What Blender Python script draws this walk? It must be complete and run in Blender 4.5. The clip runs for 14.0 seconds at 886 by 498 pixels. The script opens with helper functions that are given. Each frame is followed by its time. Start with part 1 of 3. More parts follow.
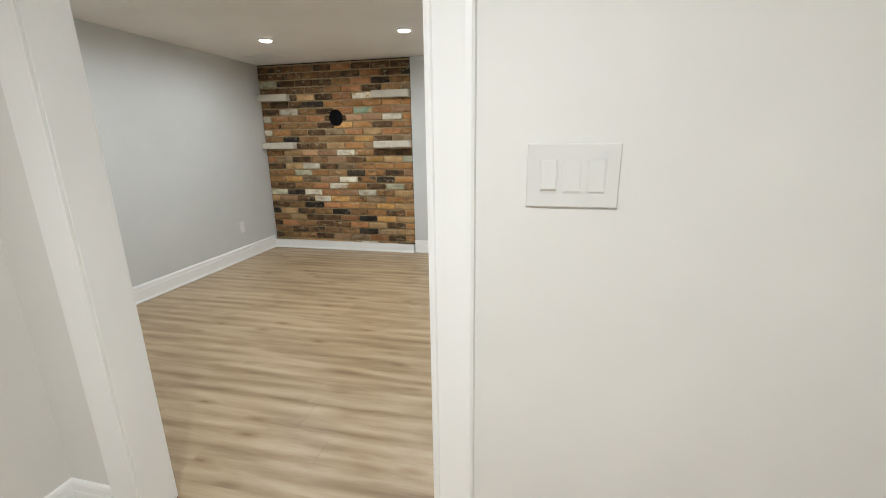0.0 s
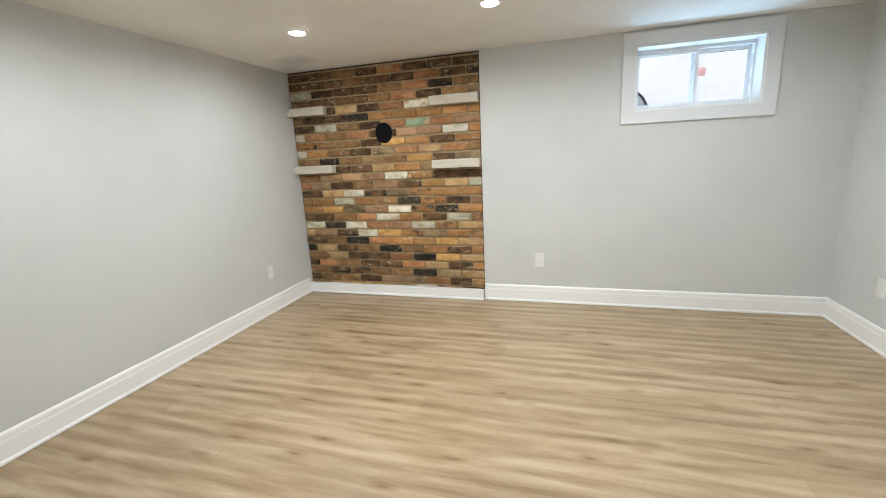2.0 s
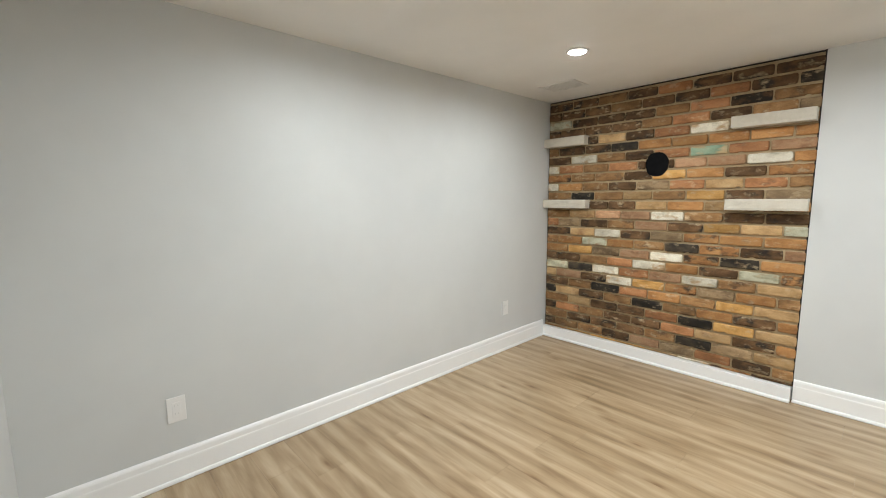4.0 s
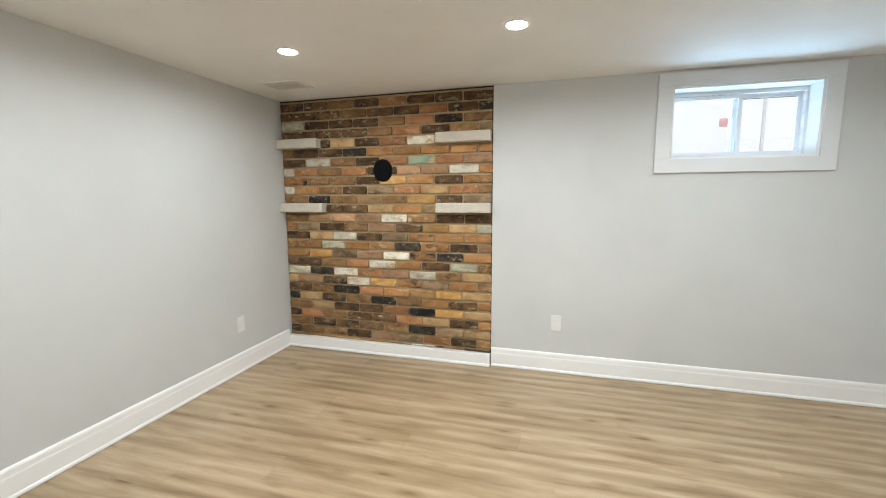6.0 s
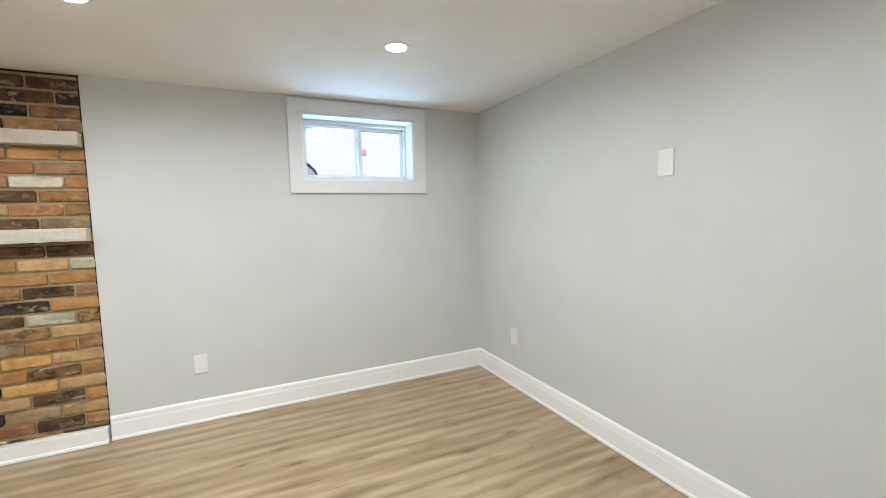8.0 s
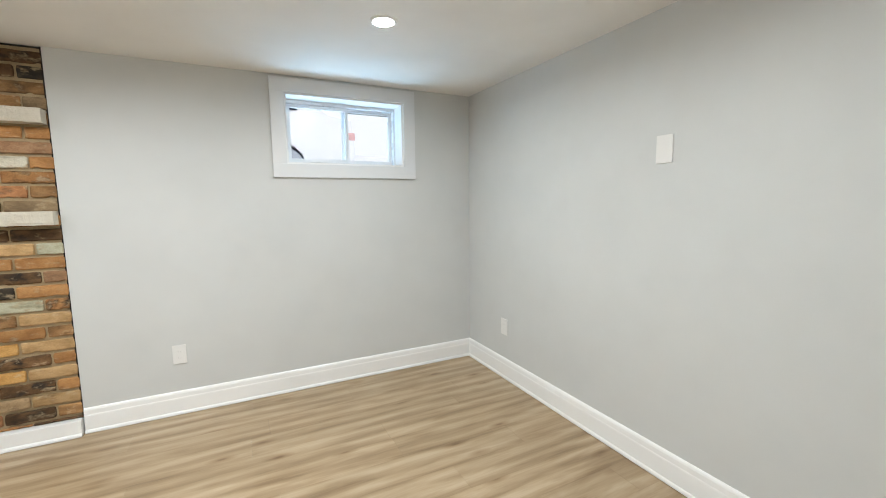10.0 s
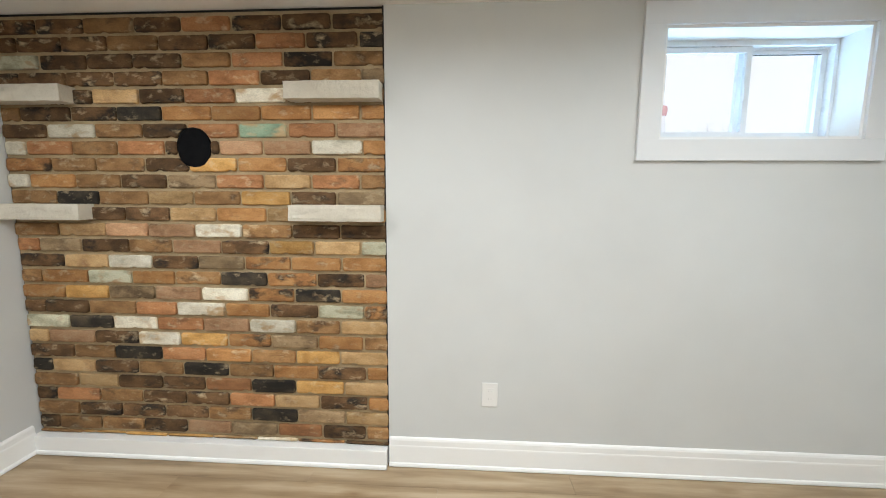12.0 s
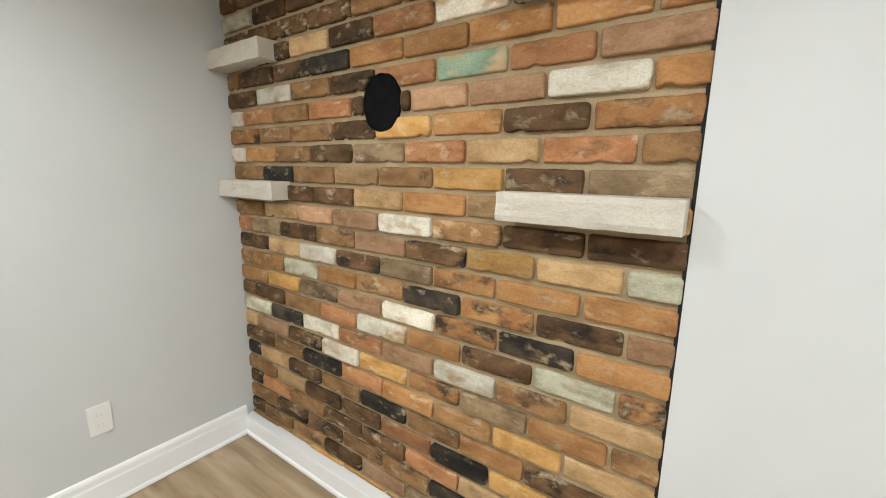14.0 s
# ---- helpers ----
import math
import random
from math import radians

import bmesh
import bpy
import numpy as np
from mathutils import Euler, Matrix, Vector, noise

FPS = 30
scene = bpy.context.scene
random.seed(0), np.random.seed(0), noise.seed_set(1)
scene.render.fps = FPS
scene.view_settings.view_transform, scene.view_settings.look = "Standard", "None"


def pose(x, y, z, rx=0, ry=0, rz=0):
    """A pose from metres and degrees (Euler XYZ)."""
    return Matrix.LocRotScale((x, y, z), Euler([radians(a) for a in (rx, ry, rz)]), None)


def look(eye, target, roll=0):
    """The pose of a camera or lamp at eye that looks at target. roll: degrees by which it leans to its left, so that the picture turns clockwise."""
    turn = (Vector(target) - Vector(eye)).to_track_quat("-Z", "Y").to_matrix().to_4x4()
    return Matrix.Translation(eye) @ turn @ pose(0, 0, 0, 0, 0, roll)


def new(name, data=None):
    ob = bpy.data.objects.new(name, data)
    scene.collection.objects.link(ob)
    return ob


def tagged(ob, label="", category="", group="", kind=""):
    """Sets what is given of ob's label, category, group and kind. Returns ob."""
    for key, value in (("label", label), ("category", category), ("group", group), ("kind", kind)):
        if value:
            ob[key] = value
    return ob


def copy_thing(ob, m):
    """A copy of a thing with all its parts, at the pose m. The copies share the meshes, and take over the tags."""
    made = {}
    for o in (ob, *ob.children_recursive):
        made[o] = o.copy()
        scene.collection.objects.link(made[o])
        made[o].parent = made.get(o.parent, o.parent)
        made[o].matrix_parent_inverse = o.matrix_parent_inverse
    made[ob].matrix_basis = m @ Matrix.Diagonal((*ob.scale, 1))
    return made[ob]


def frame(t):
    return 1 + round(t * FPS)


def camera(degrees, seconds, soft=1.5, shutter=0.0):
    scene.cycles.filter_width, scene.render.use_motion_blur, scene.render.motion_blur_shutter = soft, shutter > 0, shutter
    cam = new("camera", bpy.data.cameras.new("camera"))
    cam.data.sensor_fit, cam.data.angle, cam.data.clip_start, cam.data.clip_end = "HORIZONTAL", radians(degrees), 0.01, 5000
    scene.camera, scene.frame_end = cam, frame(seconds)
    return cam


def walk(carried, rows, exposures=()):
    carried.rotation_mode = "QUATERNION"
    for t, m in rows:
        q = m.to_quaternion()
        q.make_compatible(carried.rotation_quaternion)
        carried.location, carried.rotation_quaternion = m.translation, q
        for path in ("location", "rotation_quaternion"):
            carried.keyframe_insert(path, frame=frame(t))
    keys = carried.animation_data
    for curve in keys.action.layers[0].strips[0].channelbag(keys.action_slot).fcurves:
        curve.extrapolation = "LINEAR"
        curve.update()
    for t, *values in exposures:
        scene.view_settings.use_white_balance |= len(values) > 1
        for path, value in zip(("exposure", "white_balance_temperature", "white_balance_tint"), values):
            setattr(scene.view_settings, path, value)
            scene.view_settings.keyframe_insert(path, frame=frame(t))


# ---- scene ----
cam = camera(94.2, 14.0, soft=1.0)
PATH = [
    (0, (-0.117, 0.274, 1.275), (-0.541, 2.159, 0.761), -0.8),
    (0.3, (-0.267, 0.424, 1.273), (-0.805, 2.289, 0.795), -0.7),
    (0.5, (-0.365, 0.546, 1.268), (-0.91, 2.404, 0.779), -0.9),
    (1, (-0.582, 0.776, 1.288), (-0.935, 2.682, 0.801), -1.7),
    (1.5, (-0.673, 1.009, 1.297), (-0.976, 2.921, 0.793), -2.1),
    (2, (-0.765, 1.218, 1.31), (-1.331, 3.083, 0.864), -2.9),
    (2.5, (-0.896, 1.357, 1.297), (-1.827, 3.087, 0.922), -2.4),
    (2.7, (-0.979, 1.407, 1.299), (-2.091, 3.031, 0.949), -2.2),
    (4.8, (-1.149, 1.547, 1.289), (-2.625, 2.876, 1.045), -0.3),
    (5, (-1.072, 1.61, 1.287), (-2.425, 3.062, 1.044), -0.1),
    (5.5, (-1.026, 1.653, 1.313), (-1.973, 3.396, 1.057), -0.2),
    (6, (-0.961, 1.672, 1.328), (-1.506, 3.579, 1.069), -0.3),
    (6.5, (-0.889, 1.69, 1.334), (-1.092, 3.667, 1.111), -0.3),
    (7, (-0.832, 1.718, 1.341), (-0.706, 3.705, 1.154), -0.8),
    (7.5, (-0.755, 1.754, 1.327), (-0.261, 3.685, 1.161), -1.1),
    (8, (-0.656, 1.764, 1.304), (0.198, 3.565, 1.133), -1.3),
    (8.2, (-0.622, 1.76, 1.307), (0.352, 3.497, 1.12), -1.4),
    (10.5, (-0.608, 1.918, 1.298), (0.183, 3.736, 1.04), -0.1),
    (11, (-0.839, 2.209, 1.31), (-0.443, 4.149, 1.026), 0.4),
    (11.5, (-1.008, 2.518, 1.299), (-0.789, 4.482, 0.997), 0.3),
    (12, (-1.085, 2.904, 1.324), (-1.204, 4.883, 1.056), 0.3),
    (12.5, (-1.237, 3.188, 1.324), (-1.618, 5.133, 1.049), 0.4),
    (13, (-1.333, 3.389, 1.359), (-1.817, 5.303, 1.037), 0.5),
    (13.5, (-1.367, 3.574, 1.345), (-2.096, 5.401, 0.982), 0.5),
    (14, (-1.382, 3.766, 1.325), (-2.525, 5.362, 0.941), 0.7),
]
walk(cam, [(t, look(eye, target, roll)) for t, eye, target, roll in PATH],
     [(0, -0.71), (0.5, -0.79), (1.0, -0.66), (1.5, -0.39), (2.5, -0.29), (5, -0.25), (7, -0.27), (8, -0.29), (11, -0.26), (12.5, -0.21), (14, -0.10)])

# ---- world, sun, lamps ----
CEIL = 2.118
world = bpy.data.worlds.new("overcast_sky")
scene.world = world
world.use_nodes = True
wn = world.node_tree.nodes
sky = wn.new("ShaderNodeTexSky")
sky.sky_type = "NISHITA"
sky.sun_disc = False
sky.sun_elevation, sky.sun_rotation = radians(38), radians(200)
sky.air_density, sky.dust_density = 1.0, 3.0
world.node_tree.links.new(sky.outputs[0], wn["Background"].inputs[0])
wn["Background"].inputs[1].default_value = 0.15
sun = new("sun", bpy.data.lights.new("sun", "SUN"))
sun.data.energy, sun.data.angle, sun.data.color = 1.8, radians(14), (1, 0.97, 0.92)
sun.matrix_world = look((0, 0, 20), (-4, 12, 6))


def pot_lamp(x, y, watts, colour):
    lamp = new("pot_lamp", bpy.data.lights.new("pot_lamp", "AREA"))
    lamp.data.shape, lamp.data.size, lamp.data.energy = "DISK", 0.085, watts
    lamp.data.color, lamp.data.spread = colour, radians(170)
    lamp.matrix_world = pose(x, y, CEIL - 0.017)


ROOM_POTS = [(-2.43, 3.73), (-1.185, 3.73), (0.05, 3.73), (-2.43, 2.52), (-1.185, 2.52), (0.05, 2.52)]
# out of view; added, and set by eye, to light the hall wall
UNSEEN_HALL_POTS = [(-0.30, -0.10)]
for px, py in ROOM_POTS:
    pot_lamp(px, py, 11.7, (0.922, 0.985, 1.01))
for px, py in UNSEEN_HALL_POTS:
    pot_lamp(px, py, 49, (0.942, 0.985, 0.993))
# area lamp added to stand for daylight thrown up from the snow under the window
window_fill = new("window_fill", bpy.data.lights.new("window_fill", "AREA"))
window_fill.data.shape, window_fill.data.size, window_fill.data.size_y = "RECTANGLE", 0.95, 0.26
window_fill.data.energy, window_fill.data.color = 11, (0.42, 0.72, 1.0)
window_fill.matrix_world = look((0.125, 5.33, 1.50), (0.125, 4.35, 2.09))


# ---- materials ----
def mat(name, rough=0.5, metal=0.0, spec=0.5):
    m = bpy.data.materials.new(name)
    m.use_nodes = True
    b = m.node_tree.nodes["Principled BSDF"]
    b.inputs["Roughness"].default_value = rough
    b.inputs["Metallic"].default_value = metal
    b.inputs["Specular IOR Level"].default_value = spec
    return m, m.node_tree.nodes, m.node_tree.links, b


def tex_space(nodes, links, scale=(1, 1, 1), wander=0.0):
    """Object coordinates at real size, moved by the object's random number."""
    co = nodes.new("ShaderNodeTexCoord")
    mp = nodes.new("ShaderNodeMapping")
    mp.inputs["Scale"].default_value = scale
    links.new(co.outputs["Object"], mp.inputs["Vector"])
    if wander:
        info = nodes.new("ShaderNodeObjectInfo")
        mul = nodes.new("ShaderNodeVectorMath")
        mul.operation = "SCALE"
        mul.inputs[0].default_value = (wander, wander * 0.7, wander * 1.3)
        links.new(info.outputs["Random"], mul.inputs["Scale"])
        links.new(mul.outputs[0], mp.inputs["Location"])
    return mp.outputs[0]


def noise_node(nodes, links, vec, scale, detail=4.0, rough=0.55, distort=0.0):
    n = nodes.new("ShaderNodeTexNoise")
    n.inputs["Scale"].default_value = scale
    n.inputs["Detail"].default_value = detail
    n.inputs["Roughness"].default_value = rough
    n.inputs["Distortion"].default_value = distort
    links.new(vec, n.inputs["Vector"])
    return n.outputs["Fac"]


def ramp(nodes, links, fac, stops):
    r = nodes.new("ShaderNodeValToRGB")
    while len(r.color_ramp.elements) < len(stops):
        r.color_ramp.elements.new(0.5)
    for e, (p, c) in zip(r.color_ramp.elements, stops):
        e.position, e.color = p, (*c, 1)
    links.new(fac, r.inputs[0])
    return r.outputs[0]


def mix(nodes, links, fac, a, b, mode="MIX"):
    m = nodes.new("ShaderNodeMix")
    m.data_type, m.blend_type = "RGBA", mode
    for sock, v in ((m.inputs[0], fac), (m.inputs[6], a), (m.inputs[7], b)):
        if isinstance(v, (int, float)):
            sock.default_value = v
        elif isinstance(v, tuple):
            sock.default_value = (*v, 1)
        else:
            links.new(v, sock)
    return m.outputs[2]


def bump(nodes, links, b, height, strength, dist):
    n = nodes.new("ShaderNodeBump")
    n.inputs["Strength"].default_value, n.inputs["Distance"].default_value = strength, dist
    links.new(height, n.inputs["Height"])
    links.new(n.outputs[0], b.inputs["Normal"])


def painted(name, colour, rough, grain=900, strength=0.12, mottle=0.03, spec=0.4):
    """Roller-painted or sprayed surface: faint mottling and a fine orange-peel relief."""
    m, n, l, b = mat(name, rough, spec=spec)
    v = tex_space(n, l)
    big = noise_node(n, l, v, 2.3, 3)
    lo = tuple(c * (1 - mottle) for c in colour)
    hi = tuple(min(1, c * (1 + mottle)) for c in colour)
    l.new(ramp(n, l, big, [(0.3, lo), (0.7, hi)]), b.inputs["Base Color"])
    rr = n.new("ShaderNodeMapRange")
    rr.inputs["To Min"].default_value, rr.inputs["To Max"].default_value = rough - 0.06, rough + 0.06
    l.new(noise_node(n, l, v, 9, 2), rr.inputs["Value"])
    l.new(rr.outputs[0], b.inputs["Roughness"])
    bump(n, l, b, noise_node(n, l, v, grain, 2), strength, 0.0006)
    return m


WALL = painted("grey_wall_paint", (0.618, 0.630, 0.624), 0.55)
HALLWALL = painted("white_wall_paint", (0.76, 0.75, 0.725), 0.55)
CEILING = painted("ceiling_paint", (0.85, 0.835, 0.81), 0.8, 500, 0.2)
TRIM = painted("white_trim_paint", (0.87, 0.87, 0.86), 0.33, 300, 0.05, 0.015)
VINYL = painted("white_window_vinyl", (0.86, 0.89, 0.92), 0.28, 200, 0.02, 0.01)
PLASTIC = painted("white_plastic", (0.80, 0.795, 0.78), 0.3, 200, 0.02, 0.01)
DARKGAP, n_, l_, b_ = mat("dark_gap", 0.9)
b_.inputs["Base Color"].default_value = (0.012, 0.010, 0.009, 1)
GASKET, n_, l_, b_ = mat("dark_gasket", 0.6)
b_.inputs["Base Color"].default_value = (0.05, 0.055, 0.06, 1)

CASING = painted("white_window_casing_paint", (0.74, 0.755, 0.77), 0.45, 300, 0.05, 0.015)
SWITCHPLATE = painted("ivory_switch_plastic", (0.70, 0.695, 0.675), 0.3, 200, 0.02, 0.01)
# grey for the outlet slots; the shade inside them is painted on
SLOT = painted("shaded_plastic", (0.58, 0.58, 0.57), 0.5)

BLACK, n_, l_, b_ = mat("matt_black_metal", 0.9, 0.0, 0.1)
l_.new(ramp(n_, l_, noise_node(n_, l_, tex_space(n_, l_), 40, 4), [(0.3, (0.004, 0.004, 0.005)), (0.7, (0.008, 0.008, 0.009))]), b_.inputs["Base Color"])

GLASS, n_, l_, b_ = mat("window_glass", 0.02)
b_.inputs["Transmission Weight"].default_value, b_.inputs["IOR"].default_value = 1.0, 1.25
b_.inputs["Base Color"].default_value = (0.97, 0.985, 1, 1)

GLOW, n_, l_, b_ = mat("lamp_diffuser", 0.4)
b_.inputs["Emission Color"].default_value, b_.inputs["Emission Strength"].default_value = (1, 0.985, 0.96, 1), 110


def math_node(nodes, links, op, a, b=0.0, c=0.0):
    m = nodes.new("ShaderNodeMath")
    m.operation = op
    for sock, v in zip(m.inputs, (a, b, c)):
        if isinstance(v, (int, float)):
            sock.default_value = v
        else:
            links.new(v, sock)
    return m.outputs[0]


def wood_floor():
    """Light oak vinyl plank: pale sapwood along the edges, a wandering brown heart, fine grain, knots with dark tails."""
    m, n, l, b = mat("oak_vinyl_plank", 0.36, spec=0.5)
    v = tex_space(n, l, (1, 1, 1), 37.0)
    co = n.new("ShaderNodeTexCoord")
    sep = n.new("ShaderNodeSeparateXYZ")
    l.new(co.outputs["Object"], sep.inputs[0])

    def stretched(sx, sy, scale, detail, rough, distort=0.0):
        mp = n.new("ShaderNodeMapping")
        mp.inputs["Scale"].default_value = (sx, sy, 1)
        l.new(v, mp.inputs["Vector"])
        return noise_node(n, l, mp.outputs[0], scale, detail, rough, distort)

    def laid(sx, sy, scale, detail, rough, distort=0.0):
        """The same, running on from plank to plank, as well-matched boards do."""
        mp = n.new("ShaderNodeMapping")
        mp.inputs["Scale"].default_value = (sx, sy, 1)
        geo = n.new("ShaderNodeNewGeometry")
        l.new(geo.outputs["Position"], mp.inputs["Vector"])
        return noise_node(n, l, mp.outputs[0], scale, detail, rough, distort)

    drift = laid(0.55, 1.6, 1.3, 2, 0.5)
    across = math_node(n, l, "MULTIPLY", sep.outputs["Y"], math.tau * 2 / 0.181)
    band = math_node(n, l, "COSINE", math_node(n, l, "MULTIPLY_ADD", drift, 5.5, across))
    streak = math_node(n, l, "ADD", math_node(n, l, "MULTIPLY", laid(1.0, 9.0, 1.5, 4, 0.55, 0.5), 0.66), math_node(n, l, "MULTIPLY", stretched(1.5, 11, 1.8, 5, 0.6, 0.6), 0.34))
    tone = math_node(n, l, "MULTIPLY_ADD", band, 0.044, math_node(n, l, "MULTIPLY_ADD", streak, 0.80, 0.095))
    c = ramp(n, l, tone, [(0.34, (0.200, 0.128, 0.062)), (0.43, (0.312, 0.217, 0.122)), (0.52, (0.420, 0.310, 0.190)), (0.63, (0.525, 0.415, 0.280))])
    fine = stretched(2.0, 60, 2.5, 5, 0.6, 0.3)
    c = mix(n, l, 0.18, c, ramp(n, l, fine, [(0.3, (0.28, 0.19, 0.108)), (0.7, (0.49, 0.37, 0.245))]))
    mp3 = n.new("ShaderNodeMapping")
    mp3.inputs["Scale"].default_value = (3.2, 10, 1)
    l.new(v, mp3.inputs["Vector"])
    vor = n.new("ShaderNodeTexVoronoi")
    vor.inputs["Scale"].default_value = 0.8
    l.new(mp3.outputs[0], vor.inputs["Vector"])
    knot = ramp(n, l, vor.outputs["Distance"], [(0.03, (0.46, 0.36, 0.27)), (0.09, (0.74, 0.67, 0.59)), (0.22, (1, 1, 1))])
    c = mix(n, l, 0.9, c, knot, "MULTIPLY")
    info = n.new("ShaderNodeObjectInfo")
    shade = ramp(n, l, info.outputs["Random"], [(0.0, (0.95, 0.945, 0.935)), (0.5, (1, 1, 1)), (1.0, (1.045, 1.04, 1.04))])
    c = mix(n, l, 1.0, c, shade, "MULTIPLY")
    l.new(c, b.inputs["Base Color"])
    bump(n, l, b, fine, 0.12, 0.0005)
    return m


OAK = wood_floor()


def brick_mat(name, stops, patch=None, patch_lo=0.60, rough=0.85, blend=0.08, worn=1.0):
    """Reclaimed brick face: soft broad blotches, a patch colour (soot, limewash, paint) with a ragged edge, fine sand, smears of old mortar."""
    m, n, l, b = mat(name, rough, spec=0.3)
    stops = [tuple((1 - blend) * c + blend * k for c, k in zip(s, (0.27, 0.175, 0.095))) for s in stops]
    v = tex_space(n, l, (1, 1, 1.8), 53.0)
    lo = tuple(c * 0.66 for c in stops[0])
    c = ramp(n, l, noise_node(n, l, v, 9, 5, 0.58, 0.15), [(0.26, lo), (0.42, stops[0]), (0.54, stops[1]), (0.74, stops[2])])
    fine = noise_node(n, l, v, 130, 5, 0.7)
    c = mix(n, l, 0.38, c, ramp(n, l, fine, [(0.36, (0.50, 0.48, 0.46)), (0.58, (1.08, 1.07, 1.06))]), "MULTIPLY")
    if patch:
        mask = ramp(n, l, noise_node(n, l, v, 8, 5, 0.55, 0.1), [(patch_lo - 0.05, (0, 0, 0)), (patch_lo + 0.05, (1, 1, 1))])
        c = mix(n, l, mask, c, patch)
    fleck = ramp(n, l, noise_node(n, l, v, 16, 6, 0.6, 0.2), [(0.56, (0, 0, 0)), (0.72, (0.7, 0.7, 0.7))])
    c = mix(n, l, fleck, c, (0.50, 0.42, 0.32))
    info = n.new("ShaderNodeObjectInfo")
    c = mix(n, l, 1.0, c, ramp(n, l, info.outputs["Random"], [(0, tuple(worn * k for k in (0.82, 0.76, 0.62))), (0.5, tuple(worn * k for k in (1.13, 1.04, 0.86))), (1, tuple(worn * k for k in (1.54, 1.42, 1.17)))]), "MULTIPLY")
    l.new(c, b.inputs["Base Color"])
    bump(n, l, b, noise_node(n, l, v, 42, 6, 0.66), 0.55, 0.004)
    return m


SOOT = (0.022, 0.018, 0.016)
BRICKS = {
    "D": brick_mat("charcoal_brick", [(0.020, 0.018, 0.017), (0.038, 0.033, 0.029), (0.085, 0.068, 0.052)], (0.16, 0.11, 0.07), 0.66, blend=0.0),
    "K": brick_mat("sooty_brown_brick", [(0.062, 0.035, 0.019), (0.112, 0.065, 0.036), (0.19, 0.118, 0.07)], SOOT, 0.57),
    "B": brick_mat("brown_brick", [(0.20, 0.115, 0.057), (0.28, 0.168, 0.086), (0.36, 0.225, 0.125)], (0.10, 0.06, 0.035), 0.62),
    "R": brick_mat("red_brick", [(0.26, 0.125, 0.065), (0.345, 0.172, 0.092), (0.40, 0.225, 0.13)], (0.16, 0.085, 0.05), 0.63),
    "O": brick_mat("orange_brick", [(0.34, 0.175, 0.075), (0.42, 0.23, 0.105), (0.47, 0.29, 0.145)], (0.24, 0.125, 0.06), 0.63),
    "Y": brick_mat("ochre_brick", [(0.40, 0.235, 0.085), (0.49, 0.305, 0.125), (0.53, 0.36, 0.175)], (0.30, 0.17, 0.075), 0.65),
    "T": brick_mat("tan_brick", [(0.36, 0.245, 0.135), (0.45, 0.32, 0.19), (0.52, 0.39, 0.25)], (0.26, 0.16, 0.09), 0.63),
    "P": brick_mat("pink_brick", [(0.37, 0.225, 0.15), (0.44, 0.285, 0.20), (0.50, 0.35, 0.255)], (0.25, 0.145, 0.09), 0.63),
    "G": brick_mat("taupe_brick", [(0.21, 0.155, 0.105), (0.295, 0.225, 0.155), (0.39, 0.305, 0.22)], (0.12, 0.085, 0.055), 0.6),
    "W": brick_mat("limewashed_brick", [(0.57, 0.565, 0.54), (0.69, 0.70, 0.70), (0.74, 0.765, 0.78)], (0.42, 0.31, 0.21), 0.60, blend=0.0, worn=0.96),
    "S": brick_mat("mint_washed_brick", [(0.39, 0.40, 0.34), (0.54, 0.57, 0.51), (0.62, 0.65, 0.60)], (0.34, 0.22, 0.14), 0.58, blend=0.0, worn=0.96),
    "N": brick_mat("green_painted_brick", [(0.21, 0.33, 0.28), (0.28, 0.42, 0.36), (0.40, 0.49, 0.42)], (0.42, 0.33, 0.22), 0.56, blend=0.0, worn=0.96),
    "M": brick_mat("scorched_orange_brick", [(0.28, 0.14, 0.065), (0.38, 0.20, 0.09), (0.46, 0.29, 0.15)], (0.05, 0.034, 0.025), 0.54),
}


def mortar_mat():
    m, n, l, b = mat("sandy_mortar", 0.95, spec=0.15)
    v = tex_space(n, l)
    c = ramp(n, l, noise_node(n, l, v, 9, 4), [(0.3, (0.35, 0.258, 0.15)), (0.7, (0.50, 0.388, 0.24))])
    c = mix(n, l, 0.5, c, ramp(n, l, noise_node(n, l, v, 260, 3), [(0.3, (0.6, 0.58, 0.55)), (0.65, (1.05, 1.05, 1.05))]), "MULTIPLY")
    l.new(c, b.inputs["Base Color"])
    bump(n, l, b, noise_node(n, l, v, 180, 5, 0.7), 0.7, 0.003)
    return m


MORTAR = mortar_mat()


def stone_mat():
    m, n, l, b = mat("pale_sandstone", 0.8, spec=0.25)
    v = tex_space(n, l, (1, 1, 1), 11.0)
    c = ramp(n, l, noise_node(n, l, v, 7, 5, 0.6, 0.5), [(0.3, (0.58, 0.53, 0.44)), (0.7, (0.70, 0.655, 0.56))])
    c = mix(n, l, 0.15, c, ramp(n, l, noise_node(n, l, v, 170, 4), [(0.35, (0.7, 0.68, 0.64)), (0.6, (1.03, 1.03, 1.02))]), "MULTIPLY")
    l.new(c, b.inputs["Base Color"])
    bump(n, l, b, noise_node(n, l, v, 38, 7, 0.68), 0.9, 0.009)
    return m


STONE = stone_mat()


def plain(name, lo, hi, scale, rough, metal=0.0):
    m, n, l, b = mat(name, rough, metal)
    v = tex_space(n, l)
    c = ramp(n, l, noise_node(n, l, v, scale, 5), [(0.3, lo), (0.7, hi)])
    l.new(c, b.inputs["Base Color"])
    return m


